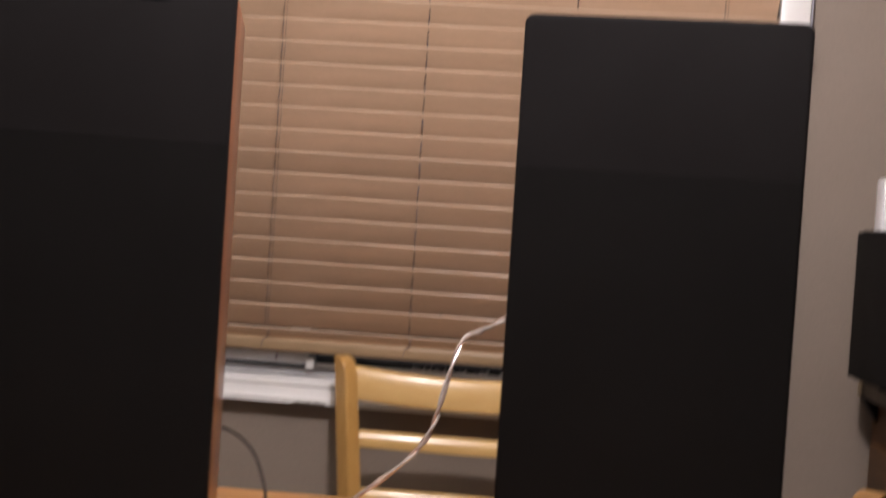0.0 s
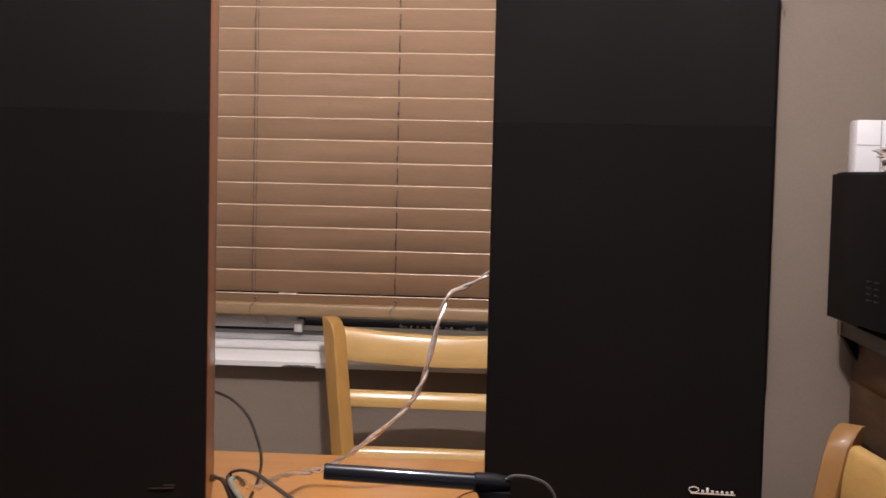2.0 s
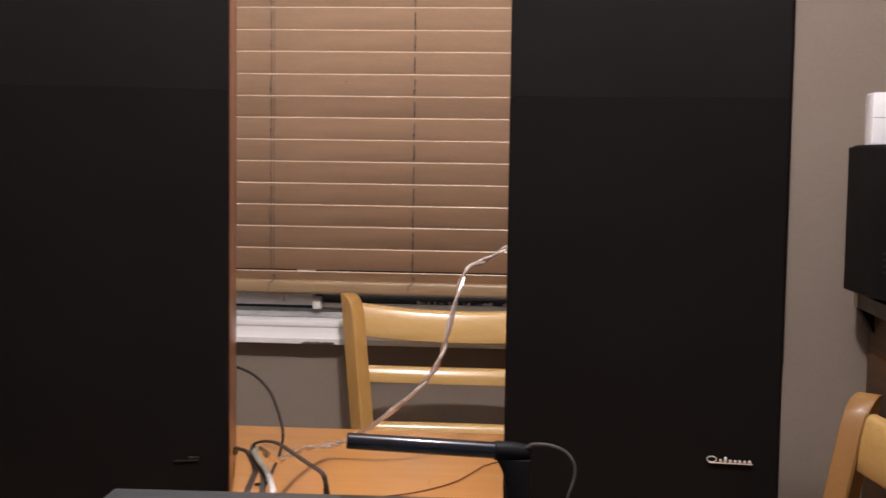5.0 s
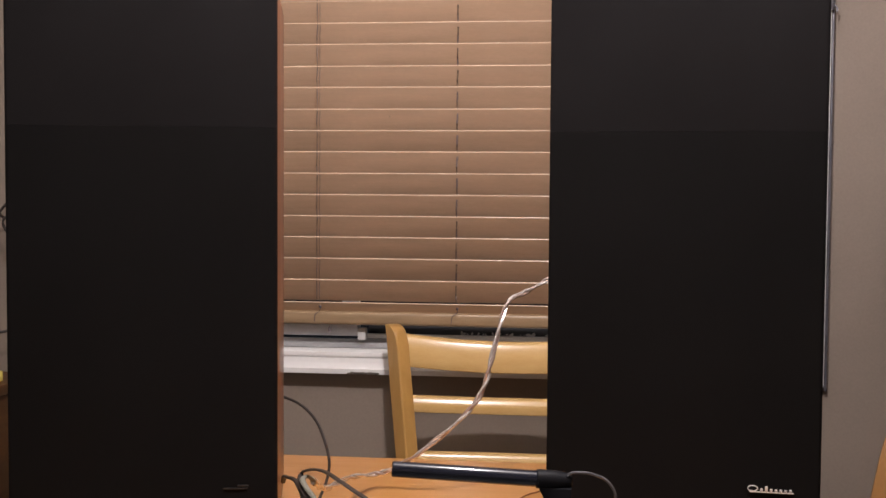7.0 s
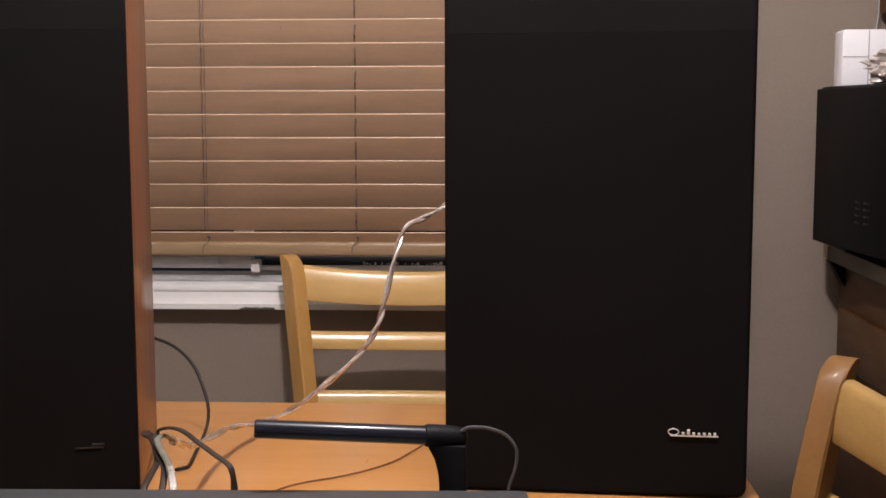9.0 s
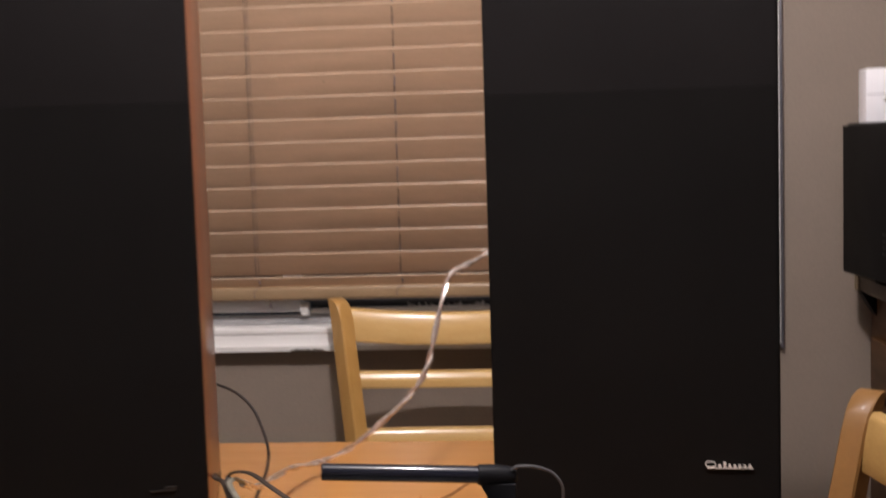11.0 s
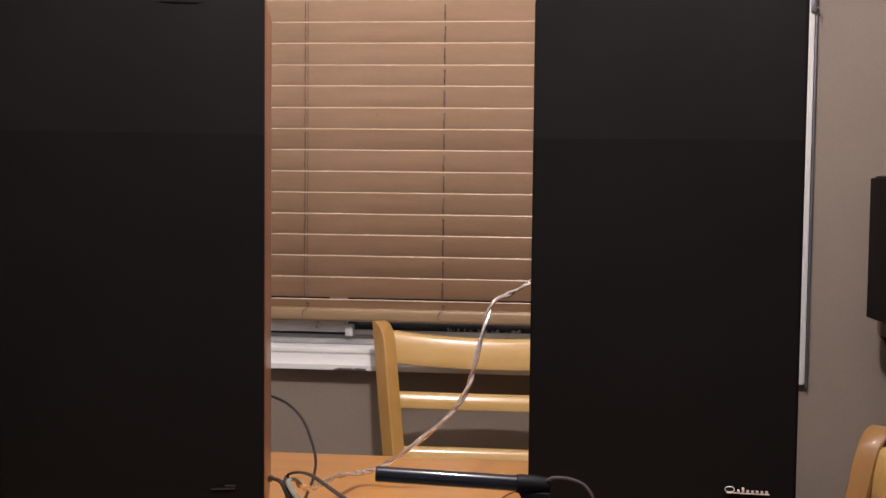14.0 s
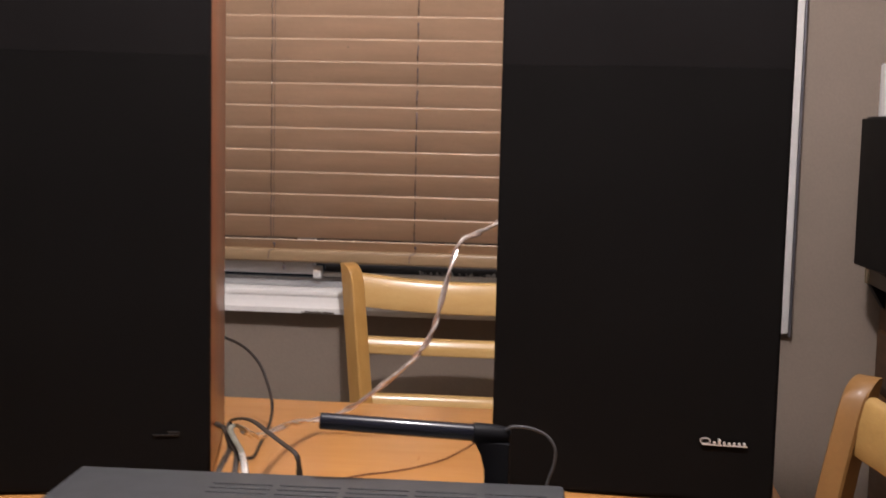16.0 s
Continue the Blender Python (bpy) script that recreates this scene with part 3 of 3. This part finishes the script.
part("rod", behind(tube), GLOSS, bracket, "glossy black ferrite rod")
sleeve = bmesh.new()
lathe(sleeve, [(0.0078, 0.1335), (0.0088, 0.1345), (0.0090, 0.137), (0.0090, 0.150), (0.0082, 0.158), (0.0066, 0.166), (0.003, 0.168)], along, 28)
part("sleeve", behind(sleeve), MATT, bracket, "matt black end sleeve")
lead = bmesh.new()
sweep(lead, smooth([(0.238, 0.364, 0.9015), (0.2434, 0.364, 0.9048), (0.252, 0.364, 0.9052), (0.2605, 0.364, 0.9043), (0.2729, 0.364, 0.8996), (0.2805, 0.363, 0.8907), (0.2822, 0.362, 0.8818), (0.2802, 0.361, 0.8706), (0.2766, 0.360, 0.8603), (0.272, 0.358, 0.840)], 10), 0.0013, 8)
part("lead", behind(lead), GREYWIRE, bracket, "thin grey lead curling down")


def cable(name, label, points, radius, mat, flat=1.0, category="cable"):
    bm = bmesh.new()
    sweep(bm, smooth(points, 10), radius, 8, flat)
    return tagged(new(name, mesh(name, bm, mat)), label, category)


# twisted clear twin lead from the speaker's back down to the table
run = smooth([(0.30, 0.985, 1.075), (0.216, 0.95, 1.046), (0.186, 0.935, 1.03), (0.168, 0.92, 1.021), (0.147, 0.90, 1.009), (0.133, 0.88, 0.961), (0.119, 0.87, 0.902), (0.104, 0.865, 0.873), (0.079, 0.86, 0.846), (0.046, 0.86, 0.818), (0.018, 0.87, 0.795), (-0.014, 0.88, 0.776), (-0.036, 0.875, 0.7705), (-0.0492, 0.80, 0.7847), (-0.0515, 0.72, 0.7963), (-0.0451, 0.64, 0.8105), (-0.0385, 0.57, 0.8278), (-0.0311, 0.51, 0.8474), (-0.028, 0.48, 0.858)], 14)
wire = thing("speaker_wire", "twisted clear-sheathed copper and silver speaker wire drooping onto the table", "cable", (0, 0, 0))
for turn, mat, label in ((0.0, SILVER, "shiny silver strand"), (math.pi, COPPER, "shiny copper strand")):
    line = []
    for k, p in enumerate(run):
        way = (run[min(k + 1, len(run) - 1)] - run[max(k - 1, 0)]).normalized()
        side = way.cross(Vector((0, 1, 0.2))).normalized()
        a = turn + k * 0.23 + 1.6 * math.sin(k * 0.075) + 0.5 * math.sin(k * 0.31)
        line.append(p + (side * math.cos(a) + way.cross(side) * math.sin(a)) * 0.0019 + Vector((0, 0, 0.0012)))
    bm = bmesh.new()
    sweep(bm, line, 0.0022, 8)
    part("strand", bm, mat, wire, label)

cable("power_cord", "thin dark brown cord arching from the speaker to the table", [(-0.22, 0.955, 0.875), (-0.186, 0.945, 0.866), (-0.151, 0.93, 0.856), (-0.126, 0.92, 0.836), (-0.111, 0.91, 0.809), (-0.102, 0.90, 0.782), (-0.102, 0.885, 0.760), (-0.096, 0.815, 0.7535), (-0.089, 0.756, 0.753), (-0.094, 0.745, 0.753), (-0.10, 0.735, 0.754)], 0.0021, RUBBER)
cable("flat_cable", "flat dark brown cable looping up behind the receiver", [(0.0575, 0.354, 0.838), (0.0571, 0.358, 0.8553), (0.055, 0.36, 0.8679), (0.0502, 0.365, 0.8725), (0.0363, 0.38, 0.8755), (0.0182, 0.40, 0.8794), (-0.003, 0.43, 0.881), (-0.0195, 0.45, 0.8786), (-0.0352, 0.47, 0.8715), (-0.0385, 0.468, 0.8665), (-0.034, 0.452, 0.8625), (-0.025, 0.43, 0.859), (-0.013, 0.405, 0.856), (-0.008, 0.38, 0.846), (-0.007, 0.357, 0.83)], 0.0029, RUBBER, 0.5)
cable("grey_cable", "grey flexible cable bending down behind the receiver", [(-0.029, 0.49, 0.8545), (-0.0285, 0.474, 0.8635), (-0.0305, 0.461, 0.8685), (-0.0318, 0.45, 0.8672), (-0.0227, 0.43, 0.8641), (-0.0103, 0.405, 0.8622), (-0.0035, 0.39, 0.8597)], 0.0031, GREYFLEX, 0.6)
cable("white_cable_end", "short white stripped cable end behind the receiver", [(-0.004, 0.391, 0.8598), (0.0018, 0.376, 0.8568), (0.006, 0.364, 0.850), (0.007, 0.357, 0.835)], 0.0034, SILVER, 0.8)
cable("dark_cable", "thick dark cable running down behind the receiver", [(-0.20, 0.94, 0.7545), (-0.172, 0.90, 0.757), (-0.14, 0.79, 0.778), (-0.10, 0.64, 0.823), (-0.0712, 0.54, 0.8475), (-0.054, 0.505, 0.8535), (-0.040, 0.47, 0.8545), (-0.0265, 0.43, 0.8545), (-0.0205, 0.39, 0.8545), (-0.019, 0.365, 0.849), (-0.019, 0.357, 0.83)], 0.0031, RUBBER, 0.6)
cable("stray_cord", "thin brown cord lying on the table", [(0.30, 0.97, 0.7512), (0.235, 0.935, 0.7512), (0.183, 0.886, 0.7512), (0.164, 0.84, 0.7512), (0.144, 0.791, 0.7512), (0.116, 0.753, 0.7512), (0.086, 0.726, 0.7512), (0.055, 0.706, 0.7512), (0.03, 0.679, 0.7512), (0.01, 0.62, 0.7512)], 0.0011, BROWNFLEX)

# ---- the sideboard corner ----
stand = thing("microwave_stand", "dark walnut stand with an overhanging shelf under the microwave", "stand", (1.1, 1.3, 0))
part("shelf", boxes(((-0.264, -0.62, 0.8945), (0.36, 0.285, 0.9215)), bevel=0.002), CREAM, stand, "dark cream laminate shelf edge")
bracket = bmesh.new()
prism(bracket, [(0.0, 0.894), (0.03, 0.894), (0.03, 0.846), (0.0235, 0.855)], 0.03, Matrix.Translation((-0.265, 0.25, 0)), 0.001)
part("bracket", bracket, MATT, stand, "dark triangular shelf bracket")
part("shelf_end", boxes(((-0.2675, 0.266, 0.8955), (-0.2645, 0.2835, 0.9205)), ((-0.2675, 0.2855, 0.8945), (-0.25, 0.2885, 0.9215))), WHITE_END, stand, "pale bare shelf end")
part("carcass", boxes(((-0.238, -0.6, 0.0), (0.36, 0.285, 0.894))), WALNUT, stand)
for z0, z1 in ((0.05, 0.40), (0.42, 0.70), (0.72, 0.815)):
    part("drawer_front", boxes(((-0.25, -0.58, z0), (-0.2385, 0.25, z1)), bevel=0.004), WALNUT, stand)

oven = thing("microwave", "black microwave oven on the shelf", "microwave")
turn_oven = math.degrees(math.atan2(0.035, 0.30))
oven.matrix_basis = pose(1.05, 1.284, 0.9215, 0, 0, turn_oven)
case = bmesh.new()
box(case, (-0.225, -0.25, 0.012), (0.18, 0.25, 0.274), 0.006)
part("case", case, ENAMEL, oven)
door = bmesh.new()
box(door, (-0.2315, -0.245, 0.016), (-0.2255, 0.248, 0.270), 0.002)
side_part = part("side_panel", door, ENAMEL, oven)
louvre = mesh("vent_slot", boxes(((-0.0006, -0.011, -0.0016), (0.0006, 0.011, 0.0016)), bevel=0.0005), FAINT)
for row in range(4):
    for col in range(2):
        ob = new("vent_slot", louvre)
        ob.parent = side_part
        ob.matrix_basis = pose(-0.2321, 0.06 - 0.032 * col, 0.062 + 0.0105 * row)
for x in (-0.18, 0.14):
    for y in (-0.2, 0.2):
        foot = bmesh.new()
        lathe(foot, [(0.012, 0.0), (0.014, 0.0125)], Matrix.Translation((x, y, 0)), 12)
        part("foot", foot, MATT, oven)

carton = thing("white_container", "white plastic container with a seam on the microwave", "container", (0.857, 1.47, 1.196))
hull = bmesh.new()
prism(hull, [(-0.041, 0.0), (-0.041, 0.087), (-0.037, 0.0905), (0.026, 0.0905), (0.047, 0.066), (0.047, 0.0)], 0.05, Matrix.Translation((0, -0.025, 0)), 0.002)
hull_part = part("hull", hull, TILE, carton)
part("seam", boxes(((-0.0405, -0.0258, 0.046), (-0.0005, -0.0252, 0.0475)), ((-0.0004, -0.0258, 0.002), (0.0014, -0.0252, 0.089))), GROOVE, hull_part, "grey seam lines")
bag = thing("bread_bag", "crumpled clear plastic bag of bread on the microwave", "bag", (0.93, 1.36, 1.196))
film_bag, crust = bmesh.new(), bmesh.new()
for target, r, scale, amp in ((film_bag, 0.058, (1.5, 1.1, 0.72), 0.32), (crust, 0.047, (1.4, 1.0, 0.8), 0.35)):
    bmesh.ops.create_icosphere(target, subdivisions=5, radius=r)
    for v in target.verts:
        d = v.co.normalized()
        k = 1 + amp * (noise.noise(d * 3.1 + Vector((r * 90, 0, 0))) + 0.5 * noise.noise(d * 8) + 0.3 * noise.noise(d * 19) + 0.14 * noise.noise(d * 43))
        v.co = Vector((v.co.x * scale[0], v.co.y * scale[1], v.co.z * scale[2])) * k
        v.co.z = max(v.co.z + 0.028, 0.0)
    if target is crust:
        bmesh.ops.translate(target, verts=target.verts, vec=(0.012, -0.012, 0.012))
part("film", film_bag, BAG, bag, "crinkled clear plastic film")
part("bread", crust, BREAD, bag, "brown crusty bread")

cupboard = thing("wall_cupboard", "stained oak wall cupboard with a dark underside", "cupboard", (1.172, 1.43, 1.302))
part("carcass", boxes(((-0.235, -0.75, 0.012), (0.327, 0.18, 0.95)), bevel=0.003), OAK, cupboard)
part("underside", boxes(((-0.228, -0.74, 0.0), (0.327, 0.175, 0.0115))), MATT, cupboard, "dark underside")
part("door", boxes(((-0.255, -0.36, 0.02), (-0.2355, 0.17, 0.94)), bevel=0.004), OAK, cupboard)
part("door", boxes(((-0.255, -0.745, 0.02), (-0.2355, -0.365, 0.94)), bevel=0.004), OAK, cupboard)
cable("white_cable", "thin white cable hanging down the wall beside the cupboard", [(0.921, 1.612, 2.3), (0.921, 1.612, 1.6), (0.921, 1.611, 1.40), (0.919, 1.606, 1.33), (0.908, 1.58, 1.30), (0.893, 1.53, 1.285), (0.905, 1.51, 1.22)], 0.0011, GROOVE)

# ---- the corner beyond the other loudspeaker ----
chest = thing("low_cabinet", "dark brown wooden cabinet against the window wall", "cabinet", (-1.2, 1.40, 0))
part("carcass", boxes(((-0.4, -0.2, 0.0), (0.33, 0.2, 0.76)), bevel=0.004), WALNUT, chest)
part("top", boxes(((-0.41, -0.215, 0.7605), (0.34, 0.205, 0.782)), bevel=0.004), WALNUT, chest)
card = thing("yellow_box", "small yellow cardboard box on the cabinet", "box", (-0.92, 1.46, 0.782))
part("carton", boxes(((-0.05, -0.03, 0.0), (0.036, 0.03, 0.02)), bevel=0.002), YELLOW, card)
tangle = bmesh.new()
pts = [(-0.86, 1.595, 1.28)]
for k in range(26):
    a = k * 0.9
    pts.append((-0.895 + 0.03 * math.cos(a) + rng.uniform(-0.01, 0.01), 1.585 + rng.uniform(-0.015, 0.015), 1.13 - 0.004 * k + 0.02 * math.sin(a)))
pts += [(-0.88, 1.59, 0.95), (-0.875, 1.57, 0.90), (-0.9, 1.55, 0.875), (-0.95, 1.52, 0.86), (-0.97, 1.5, 0.79)]
sweep(tangle, smooth(pts, 5), 0.003, 6)
tagged(new("cable_bundle", mesh("cable_bundle", tangle, RUBBER)), "tangled black cables hanging on the wall", "cable")
